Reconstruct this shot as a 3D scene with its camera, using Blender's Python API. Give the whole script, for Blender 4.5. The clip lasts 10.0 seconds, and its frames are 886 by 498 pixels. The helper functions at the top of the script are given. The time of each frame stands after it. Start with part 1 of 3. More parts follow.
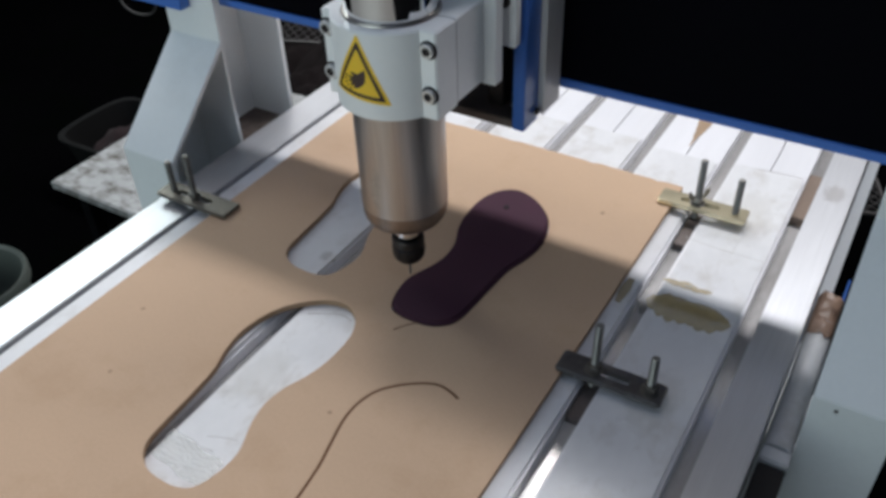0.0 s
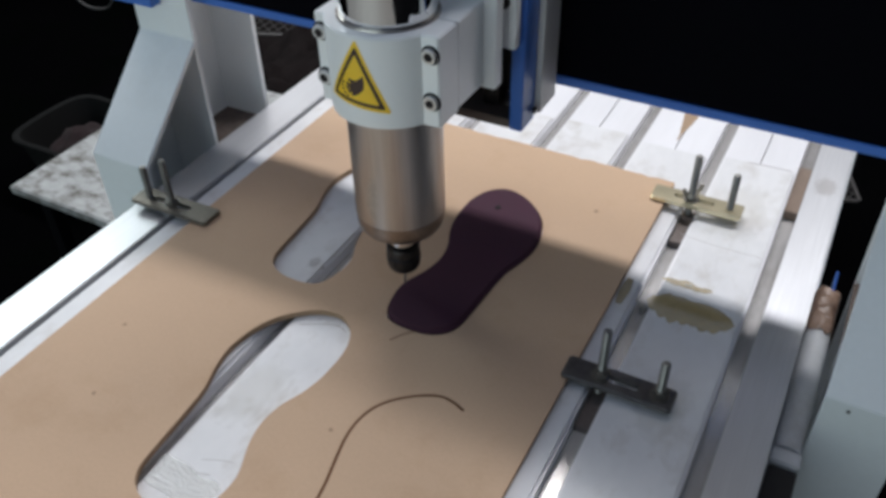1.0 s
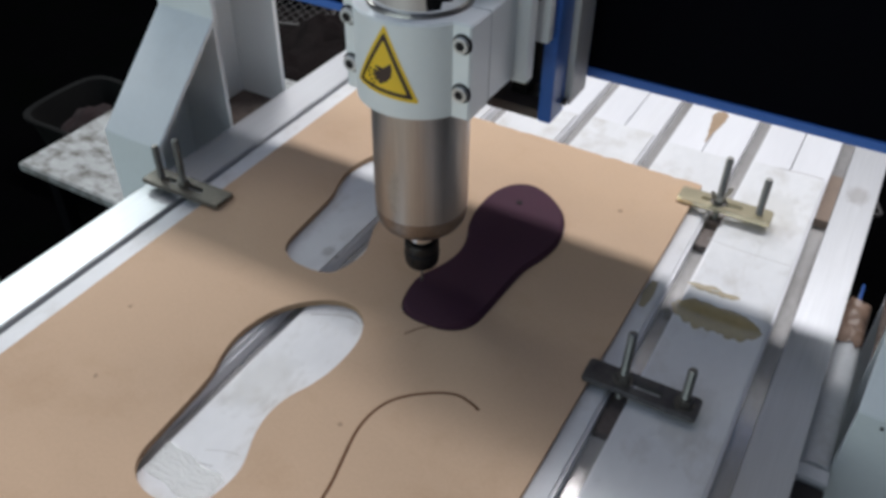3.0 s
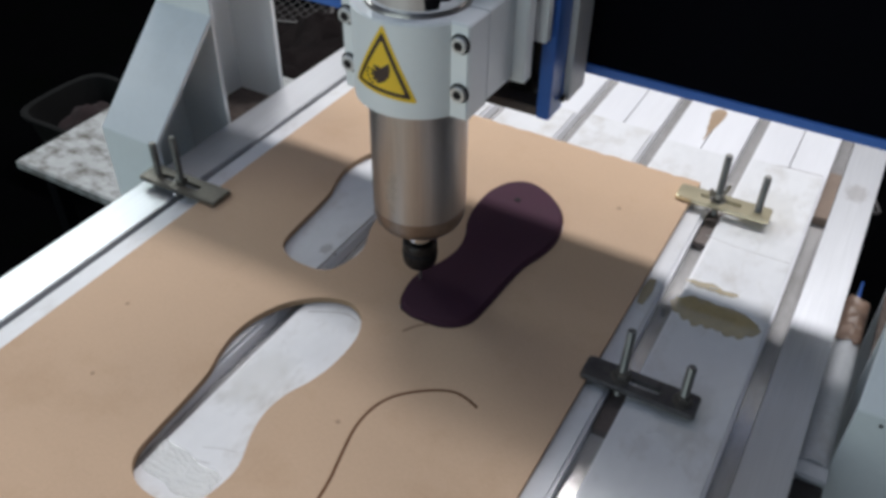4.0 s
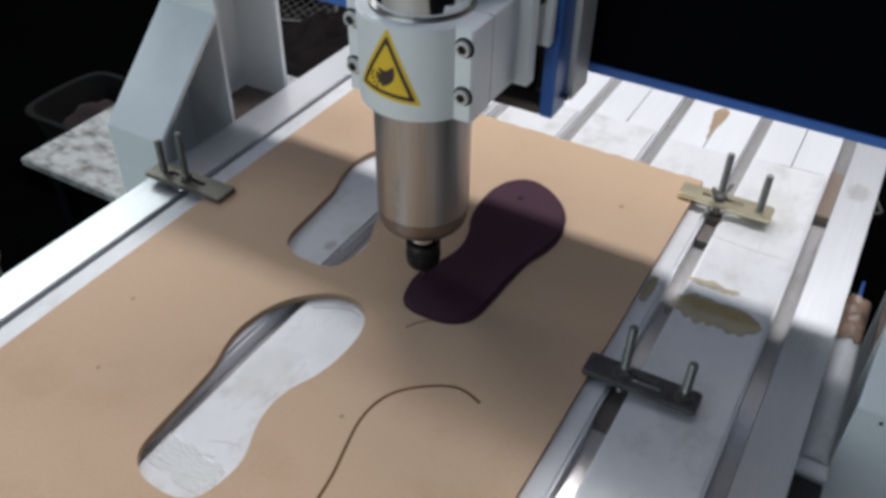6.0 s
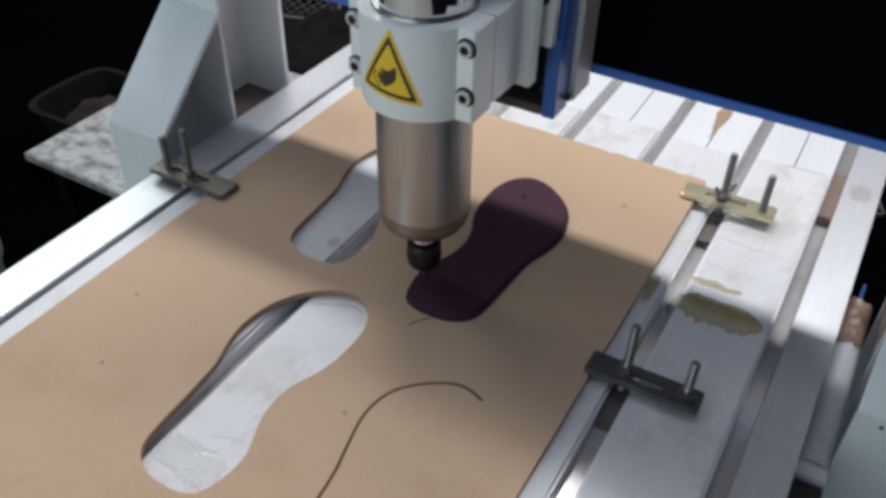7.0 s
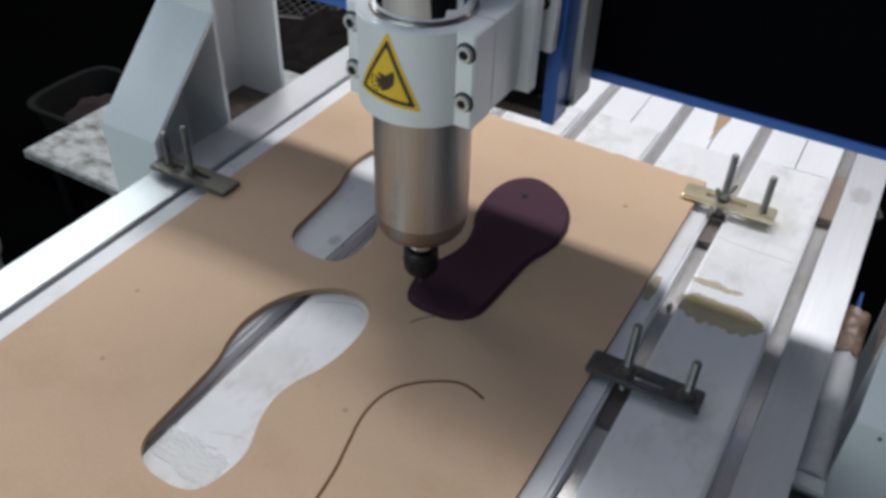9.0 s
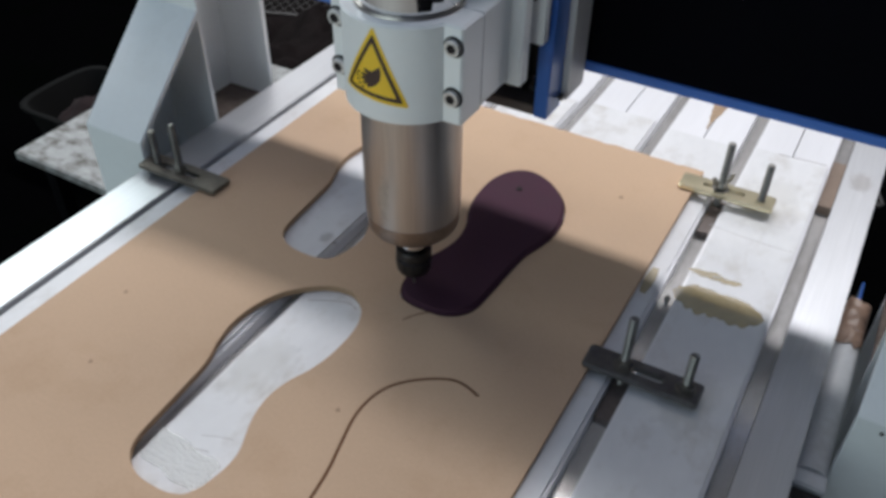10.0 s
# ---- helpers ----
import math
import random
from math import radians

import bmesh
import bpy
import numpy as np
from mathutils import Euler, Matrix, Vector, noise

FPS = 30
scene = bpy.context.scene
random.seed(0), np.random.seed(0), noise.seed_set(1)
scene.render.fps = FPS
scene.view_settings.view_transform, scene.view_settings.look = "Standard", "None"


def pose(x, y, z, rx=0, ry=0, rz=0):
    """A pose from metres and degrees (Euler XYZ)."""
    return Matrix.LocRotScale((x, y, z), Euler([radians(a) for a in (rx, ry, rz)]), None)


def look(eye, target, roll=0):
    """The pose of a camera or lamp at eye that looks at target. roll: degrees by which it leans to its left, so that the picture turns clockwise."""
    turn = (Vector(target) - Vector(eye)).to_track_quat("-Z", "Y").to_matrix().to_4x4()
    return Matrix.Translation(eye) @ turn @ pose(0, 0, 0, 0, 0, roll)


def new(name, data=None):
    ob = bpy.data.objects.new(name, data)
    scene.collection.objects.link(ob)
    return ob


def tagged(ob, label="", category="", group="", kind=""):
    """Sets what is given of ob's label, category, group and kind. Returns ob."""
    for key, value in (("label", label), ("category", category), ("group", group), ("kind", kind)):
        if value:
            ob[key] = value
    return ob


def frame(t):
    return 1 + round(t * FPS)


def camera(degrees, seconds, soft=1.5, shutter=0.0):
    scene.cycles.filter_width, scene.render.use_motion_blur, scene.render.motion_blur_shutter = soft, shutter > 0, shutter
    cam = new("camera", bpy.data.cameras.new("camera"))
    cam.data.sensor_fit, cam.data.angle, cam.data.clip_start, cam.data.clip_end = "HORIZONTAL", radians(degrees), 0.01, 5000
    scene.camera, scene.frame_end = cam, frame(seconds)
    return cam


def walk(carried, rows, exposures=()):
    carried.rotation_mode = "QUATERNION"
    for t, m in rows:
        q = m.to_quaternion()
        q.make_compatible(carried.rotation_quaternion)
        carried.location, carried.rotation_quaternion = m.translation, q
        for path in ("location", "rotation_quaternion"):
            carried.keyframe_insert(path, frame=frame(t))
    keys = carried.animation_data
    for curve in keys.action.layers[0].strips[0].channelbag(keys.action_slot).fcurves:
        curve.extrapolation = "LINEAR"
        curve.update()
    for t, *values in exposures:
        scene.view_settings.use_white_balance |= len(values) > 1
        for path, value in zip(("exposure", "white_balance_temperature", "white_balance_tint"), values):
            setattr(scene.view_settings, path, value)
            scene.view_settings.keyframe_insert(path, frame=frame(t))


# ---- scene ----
cam = camera(55.3, 10.0, soft=3.5)
PATH = [
    (0, (0.2564, -1.0832, 0.7363), (-0.5847, 0.2337, -0.5084), -2.35),
    (0.5, (0.2107, -1.0830, 0.7415), (-0.5572, 0.2666, -0.5196), -1.33),
    (1, (0.1932, -1.0717, 0.7308), (-0.5535, 0.2825, -0.5399), -1.41),
    (1.5, (0.1751, -1.0541, 0.7157), (-0.5848, 0.2965, -0.5536), -1.14),
    (2, (0.1685, -1.0542, 0.7003), (-0.5953, 0.2982, -0.5601), -0.19),
    (2.5, (0.1671, -1.0605, 0.7013), (-0.5940, 0.2861, -0.5652), 0.57),
    (4, (0.1665, -1.0594, 0.6965), (-0.5856, 0.2891, -0.5733), 0.83),
    (4.5, (0.1658, -1.0626, 0.6973), (-0.5849, 0.2828, -0.5749), 1.11),
    (5, (0.1680, -1.0630, 0.6960), (-0.5830, 0.2840, -0.5780), 1.00),
    (5.5, (0.1693, -1.0645, 0.6967), (-0.5875, 0.2826, -0.5733), 0.84),
    (7, (0.1673, -1.0701, 0.6989), (-0.5891, 0.2728, -0.5746), 1.31),
    (7.5, (0.1672, -1.0710, 0.6961), (-0.5900, 0.2710, -0.5764), 1.37),
    (8, (0.1669, -1.0714, 0.6963), (-0.5907, 0.2749, -0.5717), 1.38),
    (8.5, (0.1617, -1.0718, 0.6974), (-0.5871, 0.2785, -0.5738), 1.97),
    (9, (0.1633, -1.0758, 0.6944), (-0.5871, 0.2743, -0.5730), 1.93),
    (9.5, (0.1671, -1.0698, 0.6974), (-0.5858, 0.2755, -0.5768), 1.32),
    (10, (0.1666, -1.0586, 0.6843), (-0.5845, 0.2828, -0.5932), 0.81),
]
walk(cam, [(t, look(eye, target, roll)) for t, eye, target, roll in PATH])

# ---------------------------------------------------------------- light
SUN_TRAVEL = Vector((0.34, -0.52, -1.0)).normalized()
world = bpy.data.worlds.new("sky")
scene.world = world
world.use_nodes = True
wn, wl = world.node_tree.nodes, world.node_tree.links
sky = wn.new("ShaderNodeTexSky")
sky.sky_type = "NISHITA"
sky.sun_disc = False
sky.sun_elevation = math.asin(-SUN_TRAVEL.z)
sky.sun_rotation = math.atan2(-SUN_TRAVEL.x, -SUN_TRAVEL.y)
sky.air_density, sky.dust_density = 1.0, 3.0
hazy = wn.new("ShaderNodeHueSaturation")
hazy.inputs["Saturation"].default_value = 0.8
wl.new(sky.outputs["Color"], hazy.inputs["Color"])
wl.new(hazy.outputs["Color"], wn["Background"].inputs["Color"])
wn["Background"].inputs["Strength"].default_value = 0.125
# daylight from behind the machine, through an opening in the added roof
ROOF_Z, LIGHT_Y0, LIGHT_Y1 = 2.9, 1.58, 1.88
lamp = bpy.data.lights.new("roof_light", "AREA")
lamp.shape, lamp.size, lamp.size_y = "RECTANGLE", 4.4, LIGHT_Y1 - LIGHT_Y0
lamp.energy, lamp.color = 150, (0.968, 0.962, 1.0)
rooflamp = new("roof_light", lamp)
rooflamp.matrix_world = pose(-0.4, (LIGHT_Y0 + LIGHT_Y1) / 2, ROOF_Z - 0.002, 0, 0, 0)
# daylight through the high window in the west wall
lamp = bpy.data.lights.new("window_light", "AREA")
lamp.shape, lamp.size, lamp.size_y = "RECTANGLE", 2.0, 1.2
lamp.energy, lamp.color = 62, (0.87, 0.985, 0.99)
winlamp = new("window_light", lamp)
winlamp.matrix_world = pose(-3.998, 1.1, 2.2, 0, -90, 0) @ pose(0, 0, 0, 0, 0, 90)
# fill lamp behind the camera for front faces, in an added, unseen doorway
lamp = bpy.data.lights.new("front_fill_light", "AREA")
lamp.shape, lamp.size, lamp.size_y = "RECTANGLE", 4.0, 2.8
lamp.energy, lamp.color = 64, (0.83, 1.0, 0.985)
frontlamp = new("front_fill_light", lamp)
frontlamp.matrix_world = pose(-1.5, -4.84, 0.62, 90, 0, 0)
scene.view_settings.exposure = 0.0


# ---------------------------------------------------------------- materials
def mat(name, color, rough=0.5, metal=0.0, fine=300.0, coarse=12.0, vary=0.12, bump=0.05, stretch=(1, 1, 1),
        dirt=None, dirt_amount=0.0, dirt_scale=6.0, dirt_from=0.52, rough_vary=0.1, spec=0.5):
    """A surface with fine grain, broad variation, and optional patches of dirt."""
    m = bpy.data.materials.new(name)
    m.use_nodes = True
    n, l = m.node_tree.nodes, m.node_tree.links
    b = n["Principled BSDF"]
    geo = n.new("ShaderNodeTexCoord")
    mp = n.new("ShaderNodeMapping")
    mp.inputs["Scale"].default_value = stretch
    l.new(geo.outputs["Object"], mp.inputs["Vector"])
    nf, nc = n.new("ShaderNodeTexNoise"), n.new("ShaderNodeTexNoise")
    nf.inputs["Scale"].default_value, nf.inputs["Detail"].default_value = fine, 4
    nc.inputs["Scale"].default_value, nc.inputs["Detail"].default_value = coarse, 5
    for x in (nf, nc):
        l.new(mp.outputs["Vector"], x.inputs["Vector"])
    add = n.new("ShaderNodeMath")
    add.operation = "ADD"
    l.new(nf.outputs["Fac"], add.inputs[0])
    l.new(nc.outputs["Fac"], add.inputs[1])
    ramp = n.new("ShaderNodeMapRange")
    ramp.inputs["From Min"].default_value, ramp.inputs["From Max"].default_value = 0.6, 1.4
    ramp.inputs["To Min"].default_value, ramp.inputs["To Max"].default_value = 1 - vary, 1 + vary
    l.new(add.outputs[0], ramp.inputs["Value"])
    mul = n.new("ShaderNodeVectorMath")
    mul.operation = "SCALE"
    mul.inputs[0].default_value = color
    l.new(ramp.outputs["Result"], mul.inputs["Scale"])
    out = mul.outputs["Vector"]
    if dirt:
        nd = n.new("ShaderNodeTexNoise")
        nd.inputs["Scale"].default_value, nd.inputs["Detail"].default_value = dirt_scale, 8
        nd.inputs["Roughness"].default_value = 0.65
        l.new(mp.outputs["Vector"], nd.inputs["Vector"])
        dr = n.new("ShaderNodeMapRange")
        dr.inputs["From Min"].default_value, dr.inputs["From Max"].default_value = dirt_from, dirt_from + 0.2
        dr.inputs["To Max"].default_value = dirt_amount
        l.new(nd.outputs["Fac"], dr.inputs["Value"])
        mx = n.new("ShaderNodeMix")
        mx.data_type = "RGBA"
        mx.inputs["B"].default_value = (*dirt, 1)
        l.new(dr.outputs["Result"], mx.inputs["Factor"])
        l.new(out, mx.inputs["A"])
        out = mx.outputs["Result"]
    l.new(out, b.inputs["Base Color"])
    rr = n.new("ShaderNodeMapRange")
    rr.inputs["To Min"].default_value, rr.inputs["To Max"].default_value = max(rough - rough_vary, 0.02), min(rough + rough_vary, 1)
    l.new(nc.outputs["Fac"], rr.inputs["Value"])
    l.new(rr.outputs["Result"], b.inputs["Roughness"])
    b.inputs["Metallic"].default_value = metal
    b.inputs["Specular IOR Level"].default_value = spec
    if bump:
        bp = n.new("ShaderNodeBump")
        bp.inputs["Strength"].default_value, bp.inputs["Distance"].default_value = bump, 0.002
        l.new(add.outputs[0], bp.inputs["Height"])
        l.new(bp.outputs["Normal"], b.inputs["Normal"])
    return m


MDF = mat("mdf", (0.568, 0.400, 0.272), 0.75, fine=260, coarse=7, vary=0.06, bump=0.04, dirt=(0.40, 0.25, 0.14), dirt_amount=0.25, dirt_scale=9, spec=0.2)
MDF_EDGE = mat("mdf_cut_edge", (0.42, 0.285, 0.185), 0.9, vary=0.12, bump=0.1, spec=0.1)
BURNT = mat("burnt_groove", (0.135, 0.062, 0.032), 0.9, vary=0.3, bump=0.1, spec=0.1)
PVC = mat("white_plastic_sheet", (0.73, 0.73, 0.735), 0.42, fine=70, coarse=9, vary=0.05, bump=0.16, dirt=(0.44, 0.40, 0.35), dirt_amount=0.5, dirt_scale=24, stretch=(1, 0.6, 1))
ALU = mat("brushed_aluminium", (0.62, 0.63, 0.65), 0.40, 0.72, fine=420, coarse=8, vary=0.09, bump=0.04, stretch=(1, 0.03, 1), dirt=(0.40, 0.39, 0.38), dirt_amount=0.35, dirt_scale=5)
PALE = mat("pale_anodised_aluminium", (0.80, 0.80, 0.82), 0.42, 0.25, fine=300, coarse=7, vary=0.04, bump=0.03, stretch=(1, 0.05, 1), dirt=(0.55, 0.52, 0.48), dirt_amount=0.25, dirt_scale=12)
CARD = mat("brown_card", (0.21, 0.155, 0.12), 0.85, vary=0.2, bump=0.1)
SLOT = mat("grimy_slot_aluminium", (0.70, 0.68, 0.66), 0.22, 0.58, fine=200, coarse=18, vary=0.14, bump=0.04, stretch=(1, 0.3, 1), dirt=(0.22, 0.18, 0.155), dirt_amount=0.4, dirt_scale=16)
PAINT = mat("white_grey_enamel", (0.80, 0.83, 0.84), 0.38, fine=150, coarse=6, vary=0.025, bump=0.03, dirt=(0.5, 0.5, 0.48), dirt_amount=0.2)
PAINT_W = mat("white_enamel", (0.83, 0.85, 0.86), 0.32, fine=150, coarse=9, vary=0.02, bump=0.02)
BLUE = mat("blue_enamel", (0.05, 0.165, 0.55), 0.32, vary=0.06, bump=0.03)
PANEL = mat("black_panel", (0.0018, 0.0018, 0.0035), 0.8, fine=500, vary=0.3, bump=0.05, spec=0.04)
STEEL = mat("stainless_steel", (0.44, 0.41, 0.39), 0.37, 1.0, fine=300, coarse=45, vary=0.16, bump=0.015, stretch=(1, 1, 0.05), dirt=(0.34, 0.27, 0.22), dirt_amount=0.5, dirt_scale=22)
CHROME = mat("polished_chrome", (0.78, 0.77, 0.76), 0.06, 1.0, vary=0.03, bump=0.0, rough_vary=0.02)
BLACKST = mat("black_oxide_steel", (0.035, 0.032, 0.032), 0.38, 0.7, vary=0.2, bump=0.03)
BOLT = mat("bright_zinc_bolt", (0.66, 0.66, 0.65), 0.30, 0.6, fine=200, coarse=60, vary=0.1, bump=0.03)
ZINC = mat("zinc_steel", (0.34, 0.33, 0.31), 0.38, 0.85, fine=200, coarse=40, vary=0.15, bump=0.08)
BRASSY = mat("yellow_zinc_steel", (0.86, 0.77, 0.54), 0.22, 0.7, fine=150, coarse=30, vary=0.06, bump=0.04)
OLIVE = mat("grimy_olive_steel", (0.17, 0.155, 0.13), 0.42, 0.75, fine=150, coarse=25, vary=0.3, bump=0.08, dirt=(0.30, 0.26, 0.22), dirt_amount=0.6, dirt_scale=40)
GREYST = mat("worn_grey_steel", (0.15, 0.145, 0.142), 0.36, 0.85, fine=150, coarse=25, vary=0.3, bump=0.08)
EVA = mat("plum_foam", (0.062, 0.024, 0.041), 0.8, fine=900, coarse=30, vary=0.12, bump=0.12, spec=0.25)
# near-black for flat discs and bars that stand for shade in holes and gaps
HOLE = mat("hole_black", (0.01, 0.007, 0.008), 0.9, vary=0.1, bump=0)
YELLOW = mat("yellow_vinyl", (0.88, 0.58, 0.03), 0.35, vary=0.03, bump=0.01)
INK = mat("black_print", (0.045, 0.022, 0.016), 0.4, vary=0.1, bump=0)
def stain_mat(name, color, dark, strength, rough=0.5, scale=5.0):
    """A stain that thins out towards its uneven edge."""
    m = mat(name, color, rough, fine=160, coarse=45, vary=0.25, bump=0.1, dirt=dark, dirt_amount=0.7, dirt_scale=70)
    n, l = m.node_tree.nodes, m.node_tree.links
    tc = n.new("ShaderNodeTexCoord")
    sub = n.new("ShaderNodeVectorMath")
    sub.operation = "SUBTRACT"
    sub.inputs[1].default_value = (0.5, 0.5, 0.5)
    flat = n.new("ShaderNodeVectorMath")
    flat.operation = "MULTIPLY"
    flat.inputs[1].default_value = (2, 2, 0)
    ln = n.new("ShaderNodeVectorMath")
    ln.operation = "LENGTH"
    nz = n.new("ShaderNodeTexNoise")
    nz.inputs["Scale"].default_value, nz.inputs["Detail"].default_value = scale, 6
    l.new(tc.outputs["Generated"], sub.inputs[0])
    l.new(sub.outputs[0], flat.inputs[0])
    l.new(flat.outputs[0], ln.inputs[0])
    l.new(tc.outputs["Generated"], nz.inputs["Vector"])
    ad = n.new("ShaderNodeMath")
    ad.operation = "ADD"
    l.new(ln.outputs["Value"], ad.inputs[0])
    l.new(nz.outputs["Fac"], ad.inputs[1])
    rg = n.new("ShaderNodeMapRange")
    rg.inputs["From Min"].default_value, rg.inputs["From Max"].default_value = 1.45, 1.05
    rg.inputs["To Min"].default_value, rg.inputs["To Max"].default_value = 0.0, strength
    l.new(ad.outputs[0], rg.inputs["Value"])
    l.new(rg.outputs["Result"], n["Principled BSDF"].inputs["Alpha"])
    return m


GLUE = mat("dried_glue", (0.50, 0.385, 0.175), 0.4, fine=140, coarse=30, vary=0.18, bump=0.1, dirt=(0.34, 0.235, 0.085), dirt_amount=0.6, dirt_scale=45)
GLUE.node_tree.nodes["Principled BSDF"].inputs["Alpha"].default_value = 0.52
RUST = mat("brown_dirt", (0.42, 0.29, 0.18), 0.8, fine=120, coarse=40, vary=0.25, bump=0.1, dirt=(0.25, 0.15, 0.08), dirt_amount=0.7, dirt_scale=40)
RUST.node_tree.nodes["Principled BSDF"].inputs["Alpha"].default_value = 0.8
BRUSHED = mat("brushed_side_metal", (0.66, 0.65, 0.64), 0.5, 0.2, fine=300, coarse=10, vary=0.06, bump=0.02, stretch=(1, 1, 0.05))
BROWNST = mat("grimy_dark_steel", (0.15, 0.125, 0.115), 0.45, 0.4, vary=0.3, bump=0.05)
SMEAR = stain_mat("grey_brown_smear", (0.40, 0.34, 0.30), (0.3, 0.25, 0.2), 0.24, 0.6, 9.0)
FAINT = stain_mat("faint_smudge", (0.60, 0.55, 0.42), (0.5, 0.45, 0.32), 0.10, 0.5, 9.0)
FILM = mat("clear_film", (0.80, 0.81, 0.77), 0.12, fine=500, coarse=120, vary=0.08, bump=0.3, spec=0.9)
FILM.node_tree.nodes["Principled BSDF"].inputs["Alpha"].default_value = 0.4
BUCKET = mat("grey_green_plastic", (0.10, 0.115, 0.10), 0.6, vary=0.1, bump=0.03)
SMEAR2 = mat("grey_line", (0.30, 0.26, 0.23), 0.7, vary=0.3, bump=0)
FAINTLINE = mat("pale_line", (0.52, 0.50, 0.48), 0.7, vary=0.2, bump=0)
ETCH = mat("etched_steel", (0.44, 0.40, 0.37), 0.5, 0.9, fine=300, coarse=90, vary=0.3, bump=0.02)
GUARD = mat("worn_grey_paint", (0.62, 0.63, 0.64), 0.45, fine=120, coarse=14, vary=0.08, bump=0.04, dirt=(0.38, 0.35, 0.32), dirt_amount=0.5, dirt_scale=22)
SPECK = stain_mat("dark_speck", (0.22, 0.13, 0.08), (0.14, 0.08, 0.05), 0.3, 0.8, 3.0)
TAPE = mat("brown_tape", (0.27, 0.175, 0.125), 0.38, fine=80, coarse=25, vary=0.3, bump=0.2, dirt=(0.09, 0.055, 0.045), dirt_amount=0.8, dirt_scale=40)
SPLAT = mat("spattered_white_board", (0.35, 0.355, 0.35), 0.6, fine=60, coarse=9, vary=0.2, bump=0.1, dirt=(0.06, 0.048, 0.032), dirt_amount=0.9, dirt_scale=24, dirt_from=0.45, stretch=(0.8, 1.2, 1))
# floor albedo is near zero: the background's shade is put into the colour
CONCRETE = mat("shaded_workshop_floor", (0.0012, 0.0012, 0.0014), 0.95, fine=60, coarse=2, vary=0.35, bump=0.2, dirt=(0.0008, 0.0014, 0.0008), dirt_amount=0.7, dirt_scale=3, spec=0.0)
APRON = mat("pale_bounce_concrete", (0.36, 0.35, 0.33), 0.85, fine=80, coarse=3, vary=0.12, bump=0.1)
# near-black stands for the dim room on added walls, roof and trestle legs
WALLM = mat("dim_room_black", (0.005, 0.005, 0.006), 0.9, fine=30, coarse=1.5, vary=0.3, bump=0.1, spec=0.05)
# tub and cloth colours are near-black: they carry the dark corner's shade
BASIN = mat("shaded_plastic_basin", (0.0018, 0.0018, 0.0016), 0.85, vary=0.1, bump=0.03, spec=0.25)
REDDISH = mat("dark_red_cloth", (0.010, 0.0022, 0.0026), 0.95, fine=80, coarse=12, vary=0.3, bump=0.2)
WIRE = mat("galvanised_wire", (0.085, 0.08, 0.078), 0.55, 0.6, vary=0.2, bump=0)
NOSE = mat("browned_spindle_nose", (0.28, 0.225, 0.19), 0.38, 0.95, fine=300, coarse=60, vary=0.25, bump=0.03)
DARKBOLT = mat("dark_zinc_thread", (0.22, 0.205, 0.185), 0.36, 0.85, fine=200, coarse=40, vary=0.25, bump=0.08)
RAG = mat("dark_brown_cloth", (0.0095, 0.0070, 0.0068), 0.95, fine=90, coarse=9, vary=0.5, bump=0.4, spec=0.1)
DIRTFLOOR = mat("dirty_foot_plate", (0.14, 0.11, 0.095), 0.8, fine=90, coarse=14, vary=0.4, bump=0.15, spec=0.2)


# ---------------------------------------------------------------- helpers
def mesh_of(bm, name, material, smooth=False):
    me = bpy.data.meshes.new(name)
    bmesh.ops.recalc_face_normals(bm, faces=bm.faces)
    bm.to_mesh(me)
    bm.free()
    for m in (material if isinstance(material, (list, tuple)) else [material]):
        me.materials.append(m)
    if smooth:
        me.polygons.foreach_set("use_smooth", [True] * len(me.polygons))
        me.set_sharp_from_angle(angle=radians(35))
    return me


def part(name, bm, material, parent=None, label="", smooth=False):
    ob = new(name, mesh_of(bm, name, material, smooth))
    if parent:
        ob.parent = parent
    if label:
        tagged(ob, label)
    return ob


def thing(name, label, category, group="", kind="", at=(0, 0, 0)):
    ob = new(name)
    ob.location = at
    ob.empty_display_size = 0.05
    return tagged(ob, label, category, group, kind)


def box(x0, x1, y0, y1, z0, z1, bevel=0.0, bm=None):
    bm = bm or bmesh.new()
    r = bmesh.ops.create_cube(bm, size=1)
    vs = r["verts"]
    bmesh.ops.scale(bm, vec=(x1 - x0, y1 - y0, z1 - z0), verts=vs)
    bmesh.ops.translate(bm, vec=((x0 + x1) / 2, (y0 + y1) / 2, (z0 + z1) / 2), verts=vs)
    if bevel:
        es = list({e for v in vs for e in v.link_edges})
        bmesh.ops.bevel(bm, geom=es, offset=bevel, segments=2, affect="EDGES")
    return bm


def lathe(profile, seg=48, bm=None, at=(0, 0, 0)):
    """A turned body round z: profile of (radius, height) from below to above."""
    bm = bm or bmesh.new()
    rings = []
    for r, z in profile:
        rings.append([bm.verts.new((at[0] + r * math.cos(2 * math.pi * i / seg), at[1] + r * math.sin(2 * math.pi * i / seg), at[2] + z)) for i in range(seg)])
    for a, b in zip(rings, rings[1:]):
        for i in range(seg):
            bm.faces.new((a[i], a[(i + 1) % seg], b[(i + 1) % seg], b[i]))
    bm.faces.new(rings[0][::-1])
    bm.faces.new(rings[-1])
    return bm


